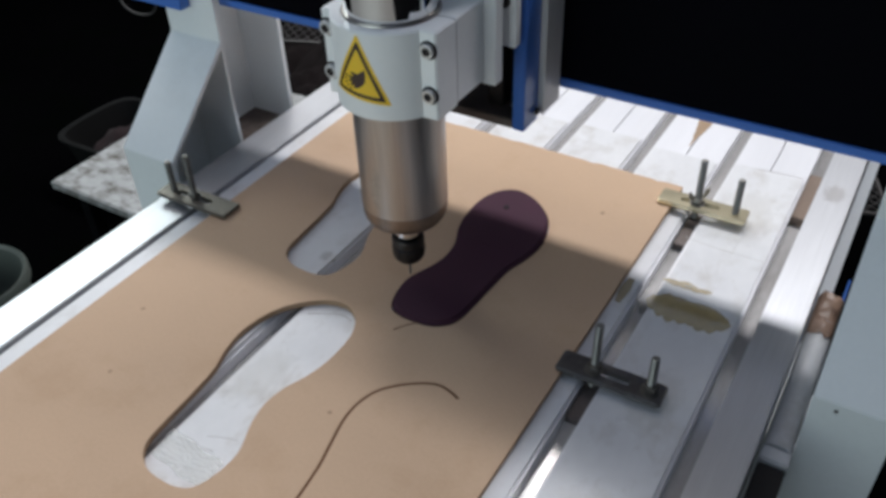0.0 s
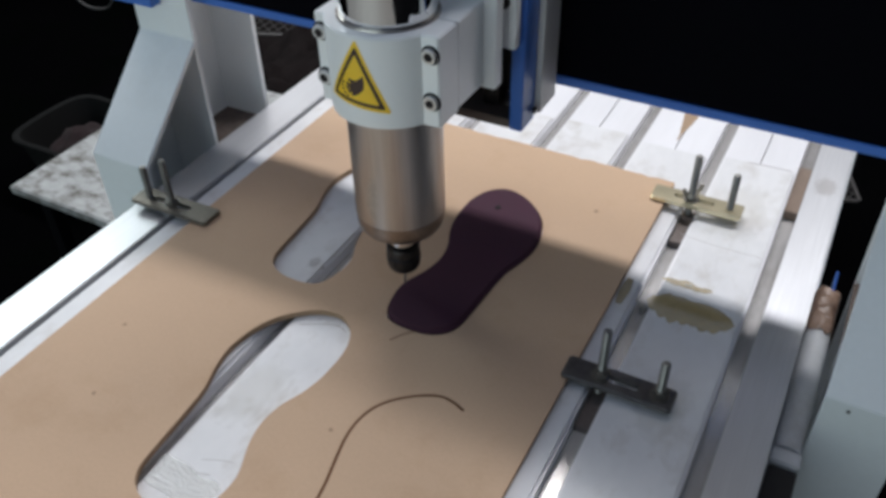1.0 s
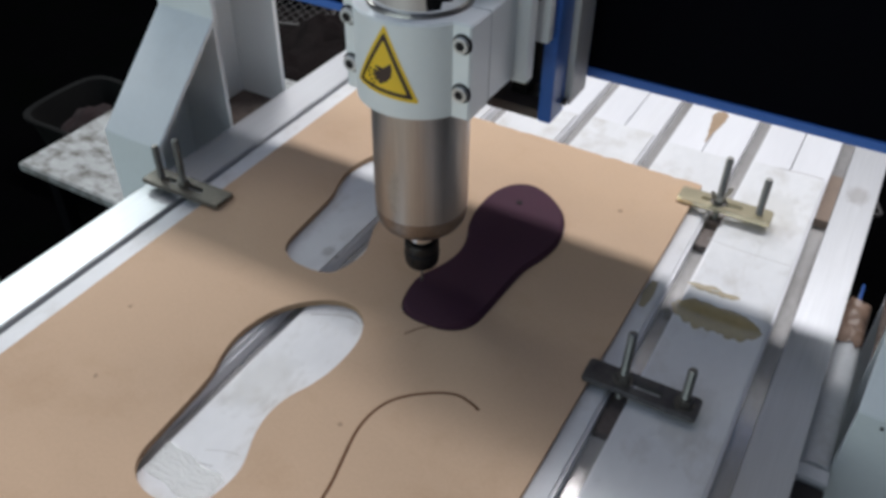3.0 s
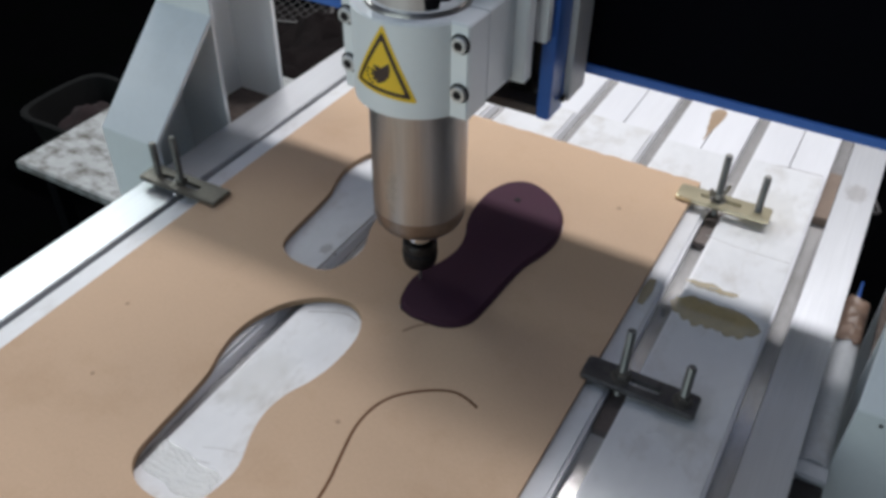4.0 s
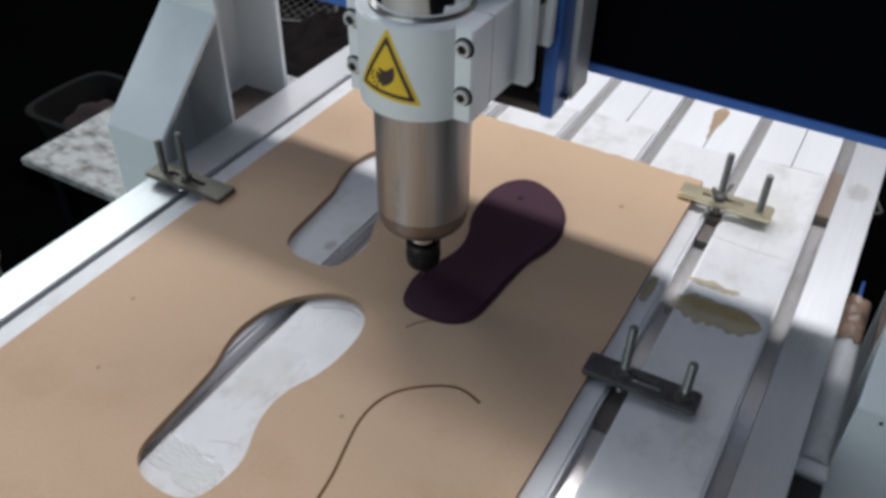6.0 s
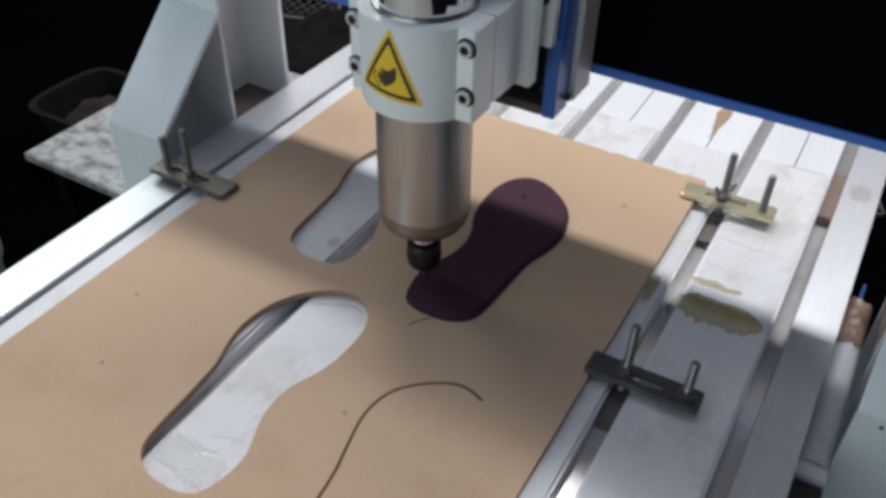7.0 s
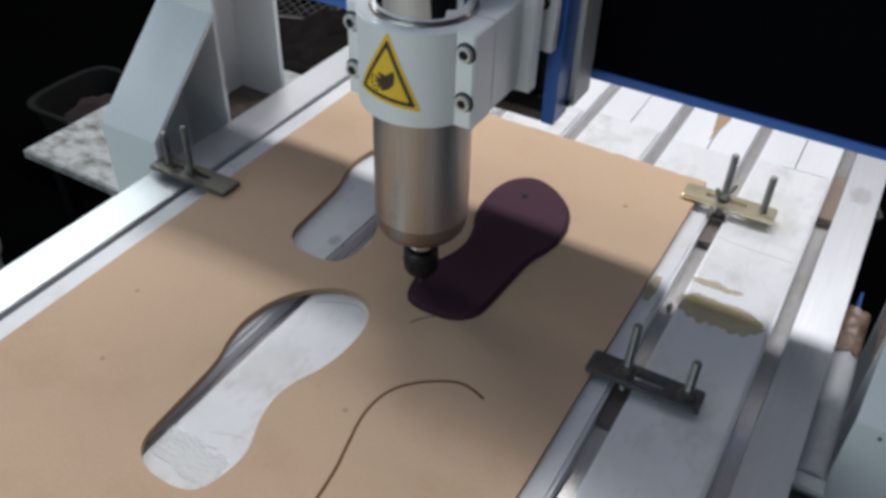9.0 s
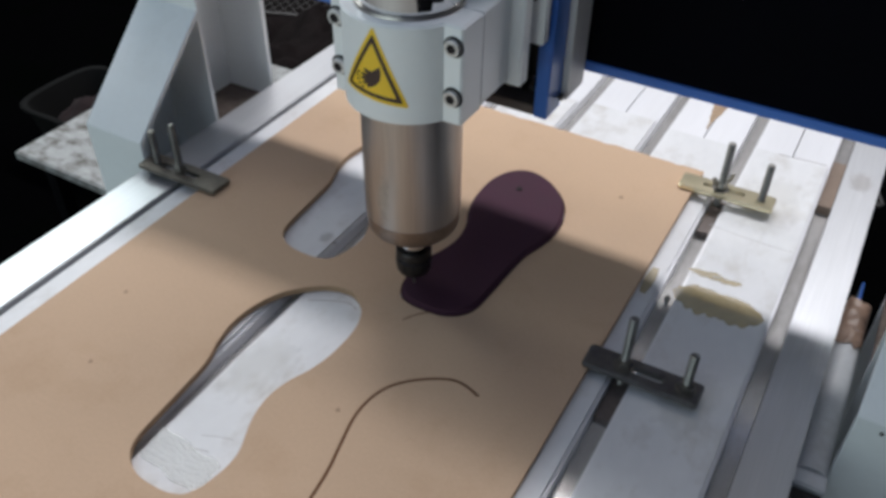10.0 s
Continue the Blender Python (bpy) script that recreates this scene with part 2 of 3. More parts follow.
def prism(outline, z0, z1, bevel=0.0, bm=None):
    """A plate with the given outline in x and y."""
    bm = bm or bmesh.new()
    lo = [bm.verts.new((x, y, z0)) for x, y in outline]
    f = bm.faces.new(lo)
    r = bmesh.ops.extrude_face_region(bm, geom=[f])
    top = [v for v in r["geom"] if isinstance(v, bmesh.types.BMVert)]
    bmesh.ops.translate(bm, vec=(0, 0, z1 - z0), verts=top)
    if bevel:
        tops = set(top)
        es = [e for e in bm.edges if e.verts[0] in tops and e.verts[1] in tops]
        bmesh.ops.bevel(bm, geom=es, offset=bevel, segments=3, affect="EDGES")
    return bm


def turned(bm, m):
    bmesh.ops.transform(bm, matrix=m, verts=bm.verts)
    return bm


def smooth_loop(stations, n=12):
    """A closed smooth curve through a few stations."""
    k = len(stations)
    out = []
    for i in range(k):
        p0, p1, p2, p3 = (Vector(stations[(i + j - 1) % k]) for j in range(4))
        for s in range(n):
            t = s / n
            out.append(0.5 * ((2 * p1) + (p2 - p0) * t + (2 * p0 - 5 * p1 + 4 * p2 - p3) * t * t + (3 * p1 - p0 - 3 * p2 + p3) * t ** 3))
    return [(p.x, p.y) for p in out]


def sole_outline(length, x0, y0, lean=0.0, mirror=False, grow=0.0):
    """A shoe sole, heel at (x0, y0), toe ahead: half widths along the length on the inner and the outer side."""
    inner = [(0.0, 0.03), (0.006, 0.085), (0.03, 0.130), (0.10, 0.160), (0.21, 0.168), (0.336, 0.122), (0.43, 0.107), (0.52, 0.121), (0.61, 0.158), (0.71, 0.179), (0.84, 0.180), (0.93, 0.150), (0.985, 0.095)]
    outer = [(1.0, 0.03), (0.97, -0.055), (0.887, -0.148), (0.783, -0.201), (0.664, -0.220), (0.557, -0.204), (0.456, -0.174), (0.324, -0.162), (0.198, -0.155), (0.10, -0.145), (0.044, -0.113), (0.008, -0.05)]
    pts = [(-(w * length + math.copysign(grow, w)), s * length) for s, w in inner] + [(-(w * length + math.copysign(grow, w)), s * length) for s, w in outer]
    if mirror:
        pts = [(-x, y) for x, y in pts][::-1]
    c, s = math.cos(radians(lean)), math.sin(radians(lean))
    return [(x0 + c * x - s * y, y0 + s * x + c * y) for x, y in smooth_loop(pts, 6)]


ZBED, ZSTRIP = -0.013, -0.009
SLOTS = [0.166 - 0.1308 * k for k in range(6)] + [-0.6313]
HALF = [0.010] * 6 + [0.0035]

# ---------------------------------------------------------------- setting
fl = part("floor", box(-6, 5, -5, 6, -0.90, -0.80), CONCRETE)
tagged(fl, "dirty workshop floor, coloured near-black to stand for shade", "floor", kind="structure")
# walls added round the machine to keep sky light off it
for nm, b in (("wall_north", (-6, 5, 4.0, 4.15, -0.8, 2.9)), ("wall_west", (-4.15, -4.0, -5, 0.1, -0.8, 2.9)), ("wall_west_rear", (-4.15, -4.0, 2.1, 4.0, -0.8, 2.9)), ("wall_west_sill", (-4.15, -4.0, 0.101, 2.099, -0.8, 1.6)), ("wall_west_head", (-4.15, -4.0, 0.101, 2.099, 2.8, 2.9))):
    tagged(part(nm, box(*b), WALLM), "plain near-black workshop wall, added to hold back light", "wall", kind="structure")

# unseen roof, added to block the sky and leave a strip for the lamp
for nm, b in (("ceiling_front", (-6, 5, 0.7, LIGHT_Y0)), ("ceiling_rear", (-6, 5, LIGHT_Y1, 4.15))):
    tagged(part(nm, box(*b, ROOF_Z, ROOF_Z + 0.1), WALLM), "near-black roof added out of view around the roof light", "roof", kind="structure")
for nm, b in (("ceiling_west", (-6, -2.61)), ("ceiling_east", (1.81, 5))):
    tagged(part(nm, box(*b, LIGHT_Y0 + 0.001, LIGHT_Y1 - 0.001, ROOF_Z, ROOF_Z + 0.1), WALLM), "near-black roof added out of view at the roof light's ends", "roof", kind="structure")
# unseen wall pieces, added round the front fill lamp
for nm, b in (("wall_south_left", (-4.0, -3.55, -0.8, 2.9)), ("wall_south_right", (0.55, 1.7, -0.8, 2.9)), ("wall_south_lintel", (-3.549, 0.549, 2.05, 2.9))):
    tagged(part(nm, box(b[0], b[1], -5.0, -4.85, b[2], b[3]), WALLM), "near-black wall added out of view round the front fill opening", "wall", kind="structure")
# unseen pale floor, added as a reflector for undersides and the spindle's steel
tagged(part("bounce_apron", box(-4.0, 1.7, -4.84, -1.3, -0.80, -0.796), APRON), "pale concrete floor added out of view to bounce light upwards", "floor", kind="structure")
# added wall that dims the right side of the bed
tagged(part("wall_east", box(1.7, 1.85, -5, 0.5, -0.8, 2.6), WALLM), "plain near-black workshop wall, added to hold back light", "wall", kind="structure")

# ---------------------------------------------------------------- machine bed
bed = thing("machine_bed", "flat slotted router bed of white-topped aluminium profiles", "machine bed", at=(-0.243, 0, ZBED))


def bp(name, bm, m, label="", smooth=False):
    bmesh.ops.translate(bm, vec=(0.243, 0, -ZBED), verts=bm.verts)
    return part(name, bm, m, bed, label, smooth)


Y0, Y1 = -1.05, 0.95
edges = [-0.7013] + [s for k in range(6, -1, -1) for s in (SLOTS[k] - HALF[k], SLOTS[k] + HALF[k])] + [0.226]
for i in range(0, len(edges), 2):
    x0, x1 = edges[i], edges[i + 1]
    last = i in (0, len(edges) - 2)
    if last:
        bp("profile", box(x0, x1, Y0, Y1, -0.10, ZSTRIP, 0.0015), ALU, "pale aluminium edge profile")
    else:
        xm = (x0 + x1) / 2
        bp("profile", box(x0, xm - 0.0008, Y0, Y1, -0.07, ZBED, 0.0008), PALE)
        bp("profile", box(xm + 0.0008, x1, Y0, Y1, -0.07, ZBED, 0.0008), PALE)
bp("slot_floor", box(-0.70, 0.21, Y0, Y1, -0.075, -0.0701), SLOT, "grimy slot bottoms")
bp("frame", box(-0.69, 0.20, Y0 + 0.03, Y1 - 0.03, -0.30, -0.102), PAINT, "white enamelled bed frame")
for x in (-0.66, 0.10):
    for y in (-0.9, 0.8):
        bp("leg", box(x, x + 0.07, y, y + 0.07, -0.80, -0.301), PAINT)
for k in range(6):
    # raised slot floor
    bp("slot_channel", box(SLOTS[k] - HALF[k] + 0.0005, SLOTS[k] + HALF[k] - 0.0005, Y0, Y1, -0.0700, -0.029), SLOT)
bp("slot_filler", box(0.1565, 0.1755, 0.024, 0.150, -0.0288, -0.0155, 0.001), CARD, "brown card packing in a slot")
bp("slot_nut", box(0.0265, 0.0445, -0.114, -0.03, -0.0288, -0.019, 0.001), BROWNST, "dark sliding slot nut")
bp("slot_nut", box(0.0265, 0.0445, -0.478, -0.40, -0.0288, -0.019, 0.001), BROWNST, "dark sliding slot nut")
bp("base_rail", box(0.205, 0.240, Y0 + 0.02, Y1 - 0.02, -0.29, -0.25, 0.002), PAINT, "grey enamelled lower side rail")
# white plastic sheets laid on the profiles
rnd = random.Random(4)
ends = [0.118, 0.104, 0.116, 0.110, 0.105, 0.105]
for k in range(6):
    x0, x1 = SLOTS[k + 1] + HALF[k + 1] + 0.0035, SLOTS[k] - HALF[k] - 0.0035
    sh = part("plastic_sheet", box(x0, x1, -1.0, ends[k], ZBED + 0.0002, ZSTRIP, 0.0008), PVC)
    tagged(sh, "scuffed white plastic strip lying on the bed", "plastic strip", "bed strips")

# ---------------------------------------------------------------- fibreboard
LEFT, RIGHT, NEAR, FAR = -0.588, 0.0, -1.0, 0.0
holes = [sole_outline(0.318, -0.306, -0.782, 0.6, True), sole_outline(0.318, -0.389, -0.436, 0.6, True), sole_outline(0.320, -0.195, -0.449, 0.0, False, 0.0008)]


def board_mesh():
    bm = bmesh.new()
    outer = [(LEFT, NEAR), (RIGHT, NEAR)]
    outer += [(RIGHT, NEAR + (FAR - NEAR) * i / 40) for i in range(1, 40)]
    n = 60
    outer += [(RIGHT + (LEFT - RIGHT) * i / n, FAR + 0.0035 * noise.noise((i * 0.35, 3, 0)) + 0.002 * noise.noise((i * 0.9, 8, 0))) for i in range(n + 1)]
    es = []
    for lp in [outer] + holes:
        vs = [bm.verts.new((x, y, 0)) for x, y in lp]
        es += [bm.edges.new((vs[i], vs[(i + 1) % len(vs)])) for i in range(len(vs))]
    bmesh.ops.triangle_fill(bm, edges=es, use_beauty=True)
    r = bmesh.ops.extrude_face_region(bm, geom=list(bm.faces))
    bmesh.ops.translate(bm, vec=(0, 0, ZSTRIP + 0.0002), verts=[v for v in r["geom"] if isinstance(v, bmesh.types.BMVert)])
    bmesh.ops.recalc_face_normals(bm, faces=bm.faces)
    for f in bm.faces:
        f.material_index = 1 if abs(f.normal.z) < 0.5 else 0
    return bm


board = part("fibreboard", board_mesh(), [MDF, MDF_EDGE])
tagged(board, "tan fibreboard sheet with sole-shaped cut-outs, clamped to the bed", "board")
# a routed line, part of one more sole outline
path = [(-0.160, -0.735), (-0.164, -0.69), (-0.173, -0.655), (-0.183, -0.612), (-0.178, -0.575), (-0.160, -0.55), (-0.128, -0.527), (-0.105, -0.522), (-0.084, -0.531)]
cv = bpy.data.curves.new("routed_line", "CURVE")
cv.dimensions = "3D"
sp = cv.splines.new("NURBS")
sp.points.add(len(path) - 1)
for p, (x, y) in zip(sp.points, path):
    p.co = (x, y, 0, 1)
sp.use_endpoint_u, sp.order_u, sp.resolution_u = True, 3, 8
cv.bevel_depth, cv.bevel_resolution, cv.use_fill_caps = 0.0017, 1, True
cv.materials.append(BURNT)
line = new("routed_line", cv)
line.scale.z = 0.3
line.parent = board
tagged(line, "thin scorched router groove")

# purple sole in its cut-out
sole = part("shoe_sole", prism(sole_outline(0.318, -0.195, -0.448, 0.0), -0.0085, 0.006, 0.0042), EVA, smooth=True)
tagged(sole, "dark plum foam shoe sole lying in a board cut-out", "shoe sole")
part("pin_hole", lathe([(0.0043, 0.0), (0.0043, 0.0008)], 16, at=(-0.206, -0.181, 0.006)), HOLE, sole, "small dark pin hole")


# ---------------------------------------------------------------- strap clamps
def slotted_plate(length, width, thick, s0, s1, sw):
    bm = bmesh.new()
    h = width / 2
    o = [(0.003, -h), (length - 0.003, -h), (length, -h + 0.003), (length, h - 0.003), (length - 0.003, h), (0.003, h), (0, h - 0.003), (0, -h + 0.003)]
    i = [(s0 + sw * math.cos(a), sw * math.sin(a)) for a in np.linspace(math.pi / 2, 3 * math.pi / 2, 9)]
    i += [(s1 + sw * math.cos(a), sw * math.sin(a)) for a in np.linspace(-math.pi / 2, math.pi / 2, 9)]
    es = []
    for lp in (o, i):
        vs = [bm.verts.new((x, y, 0)) for x, y in lp]
        es += [bm.edges.new((vs[k], vs[(k + 1) % len(vs)])) for k in range(len(vs))]
    bmesh.ops.triangle_fill(bm, edges=es, use_beauty=True)
    r = bmesh.ops.extrude_face_region(bm, geom=list(bm.faces))
    bmesh.ops.translate(bm, vec=(0, 0, thick), verts=[v for v in r["geom"] if isinstance(v, bmesh.types.BMVert)])
    rim = [e for e in bm.edges if len(e.link_faces) == 2 and e.calc_face_angle(0) > 1.2 and abs(e.verts[0].co.z - e.verts[1].co.z) < 1e-5 and max(abs(v.co.y) for v in e.verts) > h - 0.004]
    bmesh.ops.bevel(bm, geom=rim, offset=0.0016, segments=3, affect="EDGES")
    return bm


def threaded(r, h):
    prof, z, k = [(r * 0.85, 0)], 0.0008, 0
    while z < h - 0.001:
        prof.append((r if k % 2 else r * 0.88, z))
        z += 0.0009
        k += 1
    return lathe(prof + [(r * 0.8, h)], 14)


def hexnut(r, h):
    return turned(lathe([(r * 0.93, 0), (r, 0.0008), (r, h - 0.0008), (r * 0.93, h)], 6), Matrix())


def clamp(at, turn, length, width, pmat, bolts, wing, label, tilt=0, smat=None, nmat=None):
    """A slotted strap with screws; x runs along the strap."""
    c = thing("strap_clamp", label, "clamp", "board clamps")
    c.matrix_world = pose(*at, 0, tilt, turn)
    part("strap", slotted_plate(length, width, 0.007, 0.035, length - 0.045, 0.005), pmat, c)
    for x, z0, z1, kind, lean in bolts:
        m = pose(x, 0, z0, lean, 0, 0)
        part("screw", turned(threaded(0.0052, z1 - z0), m), smat or ZINC, c, smooth=False)
        if kind != "bare":
            part("washer", turned(lathe([(0.0112, 0), (0.0112, 0.0015)], 24), pose(x, 0, 0.0071)), nmat or GREYST, c)
        if kind == "nut":
            part("nut", turned(hexnut(0.0092, 0.0075), pose(x, 0, 0.0087, 0, 0, 17)), nmat or BOLT, c, "zinc hexagon nut")
    if wing is not None:
        w = lathe([(0.0070, 0), (0.0080, 0.003), (0.0062, 0.010)], 20)
        for s in (1, -1):
            ear = [(0.0045, 0.002), (0.0105, 0.0045), (0.0165, 0.0105), (0.0185, 0.0165), (0.0165, 0.0205), (0.0130, 0.0200), (0.0095, 0.0135), (0.0045, 0.0095)]
            lo = [w.verts.new((s * x, -0.0012, z)) for x, z in ear]
            hi = [w.verts.new((s * x, 0.0012, z)) for x, z in ear]
            w.faces.new(lo)
            w.faces.new(hi)
            for i in range(len(ear)):
                w.faces.new((lo[i], lo[(i + 1) % 8], hi[(i + 1) % 8], hi[i]))
        part("wing_nut", turned(w, pose(wing, 0, 0.0087, 0, 0, 50)), ZINC, c)
    return c


clamp((-0.021, -0.041, 0.0005), 1, 0.128, 0.034, BRASSY, [(0.055, -0.02, 0.080, "", 0), (0.110, -0.009, 0.064, "bare", 0)], 0.055, "yellow zinc strap clamp holding the board with two screws")
clamp((-0.008, -0.421, 0.0005), 1, 0.127, 0.034, GREYST, [(0.042, -0.02, 0.073, "nut", -4), (0.110, -0.009, 0.056, "nut", -3)], None, "dull grey steel strap clamp with two upright screws", smat=ZINC, nmat=DARKBOLT)
clamp((-0.698, -0.386, 0.0005), 1, 0.138, 0.038, OLIVE, [(0.022, -0.009, 0.058, "bare", 0), (0.064, -0.009, 0.081, "nut", 0)], None, "dull grey steel strap clamp over the bed edge", smat=DARKBOLT, nmat=DARKBOLT)

# ---------------------------------------------------------------- gantry
gantry = thing("gantry", "white and blue gantry of a router with a black front panel", "machine gantry", at=(0, 0, 0))


def extruded(profile, x0, x1, bevel=0.0):
    """A body with the given outline in y and z, running along x."""
    bm = prism(profile, x0, x1, 0)
    bmesh.ops.transform(bm, matrix=Matrix(((0, 0, 1, 0), (1, 0, 0, 0), (0, 1, 0, 0), (0, 0, 0, 1))), verts=bm.verts)
    if bevel:
        bmesh.ops.bevel(bm, geom=list(bm.edges), offset=bevel, segments=2, affect="EDGES")
    return bm


T = 0.009
FOOT, BEND, ZF, ZB2, REAR, RIB = -0.357, -0.205, 0.027, 0.169, -0.052, -0.197


def column_parts(xi, xo):
    lo, hi = min(xi, xo), max(xi, xo)
    front = [(FOOT, -0.30), (FOOT, ZF), (BEND, ZB2), (BEND, 0.40), (BEND + T, 0.40), (BEND + T, ZB2 - 0.002), (FOOT + T, ZF - 0.004), (FOOT + T, -0.30)]
    web = [(FOOT + T, -0.30), (FOOT + T, ZF - 0.004), (BEND + T, ZB2 - 0.002), (BEND + T, 0.39), (REAR - T, 0.39), (REAR - T, -0.30)]
    col = part("column", extruded(front, lo, hi, 0.001), PAINT, gantry, "white enamelled column with folded front plate")
    s = 1 if xi > xo else -1
    a, b = sorted((xo, xo + s * T))
    part("side_plate", extruded(web, a, b), PAINT, col)
    a, b = sorted((xo + s * T, xi - s * 0.010))
    part("rib", box(a, b, RIB, RIB + 0.006, -0.30, ZB2 - 0.004), PAINT, col)
    part("rear_plate", box(*sorted((xo, xi - s * 0.010)), REAR - T, REAR, -0.30, 0.40, 0.001), PAINT, col)
    part("foot_plate", box(lo - 0.01, hi + 0.002, FOOT - 0.02, REAR + 0.03, -0.32, -0.30, 0.001), PAINT, col)
    part("grimy_floor", box(a, b, RIB + 0.0065, REAR - 0.0095, -0.050, -0.042), DIRTFLOOR, col, "shelf in the column covered in brown dirt")
    return col


column_parts(-0.706, -0.815)
column_parts(0.262, 0.349)
BY, BZ = -0.176, 0.211
part("beam", box(-0.72, 0.257, BY + 0.012, BY + 0.120, BZ + 0.0185, 0.385, 0.002), PAINT, gantry, "white steel cross beam")
# unseen top edge steps up to the right only to lengthen the shadow there
face = prism([(-0.723, BZ + 0.0185), (0.52, BZ + 0.0185), (0.52, 0.52), (-0.02, 0.50), (-0.20, 0.40), (-0.723, 0.40)], BY + 0.004, BY + 0.0115)
part("front_panel", turned(face, Matrix(((1, 0, 0, 0), (0, 0, 1, 0), (0, 1, 0, 0), (0, 0, 0, 1)))), PANEL, gantry, "black ribbed front panel")
part("blue_edging", box(-0.7235, 0.52, BY + 0.0005, BY + 0.03, BZ + 0.0065, BZ + 0.0182, 0.001), BLUE, gantry, "blue enamelled lower edging")
part("blue_bracket", box(-0.90, -0.755, -0.226, BEND - 0.001, 0.220, 0.26, 0.001), BLUE, gantry, "blue enamelled corner bracket")

# ---------------------------------------------------------------- carriage
carriage = thing("z_carriage", "blue and steel carriage carrying the spindle up and down", "machine carriage")
CX = -0.241
for x in (-0.147, 2 * CX + 0.147):
    sgn = 1 if x > CX else -1
    fl = part("side_flange", box(x - 0.008, x + 0.008, -0.270, -0.232, 0.198, 0.66, 0.0012), BLUE, carriage, "blue enamelled side flange")
    part("rail_block", box(x - 0.006, x + 0.015, -0.2315, -0.183, 0.206, 0.66, 0.001), BRUSHED, carriage, "brushed metal side block")
    part("bolt", turned(lathe([(0.0045, 0), (0.0045, 0.003), (0.003, 0.0045)], 16), pose(x + sgn * 0.010, -0.241, 0.2145, 0, 90 * sgn, 0)), BLACKST, carriage)
part("back_plate", box(2 * CX + 0.156, -0.156, -0.2225, -0.1865, 0.22, 0.64, 0.001), BLACKST, carriage, "dark steel back plate")
part("bottom_plate", box(2 * CX + 0.1555, -0.1555, -0.2695, -0.190, 0.199, 0.211, 0.001), BROWNST, carriage, "dark bottom plate with grimy edge")
part("screw", lathe([(0.004, 0.211), (0.004, 0.213), (0.002, 0.214)], 12, at=(-0.172, -0.236, 0)), ZINC, carriage)
for x in (CX - 0.05, CX + 0.05):
    part("guide_rail", box(x - 0.010, x + 0.010, -0.2455, -0.223, 0.2115, 0.66, 0.001), BLACKST, carriage, "dark guide rail")
part("drive_motor", box(CX - 0.045, CX + 0.045, -0.30, -0.19, 0.661, 0.76, 0.004), BLACKST, carriage, "black stepper motor")

# ---------------------------------------------------------------- spindle
AX, AY = -0.2383, -0.390
head = thing("spindle_head", "white clamped router spindle with steel body above the board", "router spindle")


def hp(name, bm, m, label="", smooth=False, parent=None):
    bmesh.ops.translate(bm, vec=(AX, AY, 0), verts=bm.verts)
    return part(name, bm, m, parent or head, label, smooth)


def on_ring(points, r, thick=0.0005):
    """A thin film bent round the clamp: points of (degrees, height)."""
    bm = bmesh.new()
    vs = [bm.verts.new((a, z, 0)) for a, z in points]
    f = bm.faces.new(vs)
    bmesh.ops.triangulate(bm, faces=[f])
    for k in range(3):
        bmesh.ops.subdivide_edges(bm, edges=[e for e in bm.edges if abs(e.verts[0].co.x - e.verts[1].co.x) > 4], cuts=1)
        bmesh.ops.triangulate(bm, faces=bm.faces)
    e = bmesh.ops.extrude_face_region(bm, geom=list(bm.faces))
    for v in e["geom"]:
        if isinstance(v, bmesh.types.BMVert):
            v.co.z = thick
    for v in bm.verts:
        a, z, d = v.co
        v.co = ((r + d) * math.cos(radians(a)), (r + d) * math.sin(radians(a)), z)
    return bm


R, RC = 0.0525, 0.0655
body = hp("spindle_body", lathe([(0.040, 0.1222), (0.0510, 0.1222), (R, 0.1235), (R, 0.27), (R, 0.356)], 80), STEEL, "brushed stainless steel spindle body", True)
hp("nose_cap", lathe([(0.018, 0.0985), (0.0420, 0.0988), (0.0475, 0.1008), (0.0505, 0.1055), (0.0518, 0.1110), (0.0518, 0.1221)], 80), NOSE, "browned tapered spindle nose", True)
hp("upper_sleeve", lathe([(0.0500, 0.3562), (0.0500, 0.70), (0.040, 0.705)], 80), CHROME, "polished upper sleeve", True)
hp("lip_ring", lathe([(0.0535, 0.3625), (0.0535, 0.3655), (0.0525, 0.3670), (0.0503, 0.3670), (0.0503, 0.3625)], 80), STEEL, "bright lip ring", True)
nut = hp("collet_nut", lathe([(0.012, 0.029), (0.0175, 0.030), (0.0200, 0.034), (0.0207, 0.040), (0.0207, 0.050), (0.0190, 0.0515), (0.0190, 0.0535), (0.0207, 0.055), (0.0207, 0.0625), (0.0198, 0.0645), (0.0165, 0.0645), (0.0160, 0.062), (0.0149, 0.062)], 40), BLACKST, "black collet nut", True)
for k in range(12):
    a = k * math.pi / 6
    hp("notch", turned(box(-0.0012, 0.0012, -0.0004, 0.0004, 0.040, 0.050), Matrix.Translation((0.0207 * math.cos(a), 0.0207 * math.sin(a), 0)) @ Matrix.Rotation(a + math.pi / 2, 4, "Z")), HOLE, parent=nut)
hp("shaft", lathe([(0.0146, 0.0625), (0.0146, 0.0700), (0.0165, 0.0705), (0.0165, 0.0984)], 32), CHROME, "bright spindle shaft", True)
hp("cutter", lathe([(0.0011, 0.0), (0.0015, 0.002), (0.0015, 0.030)], 12), ZINC, "thin router bit", True)
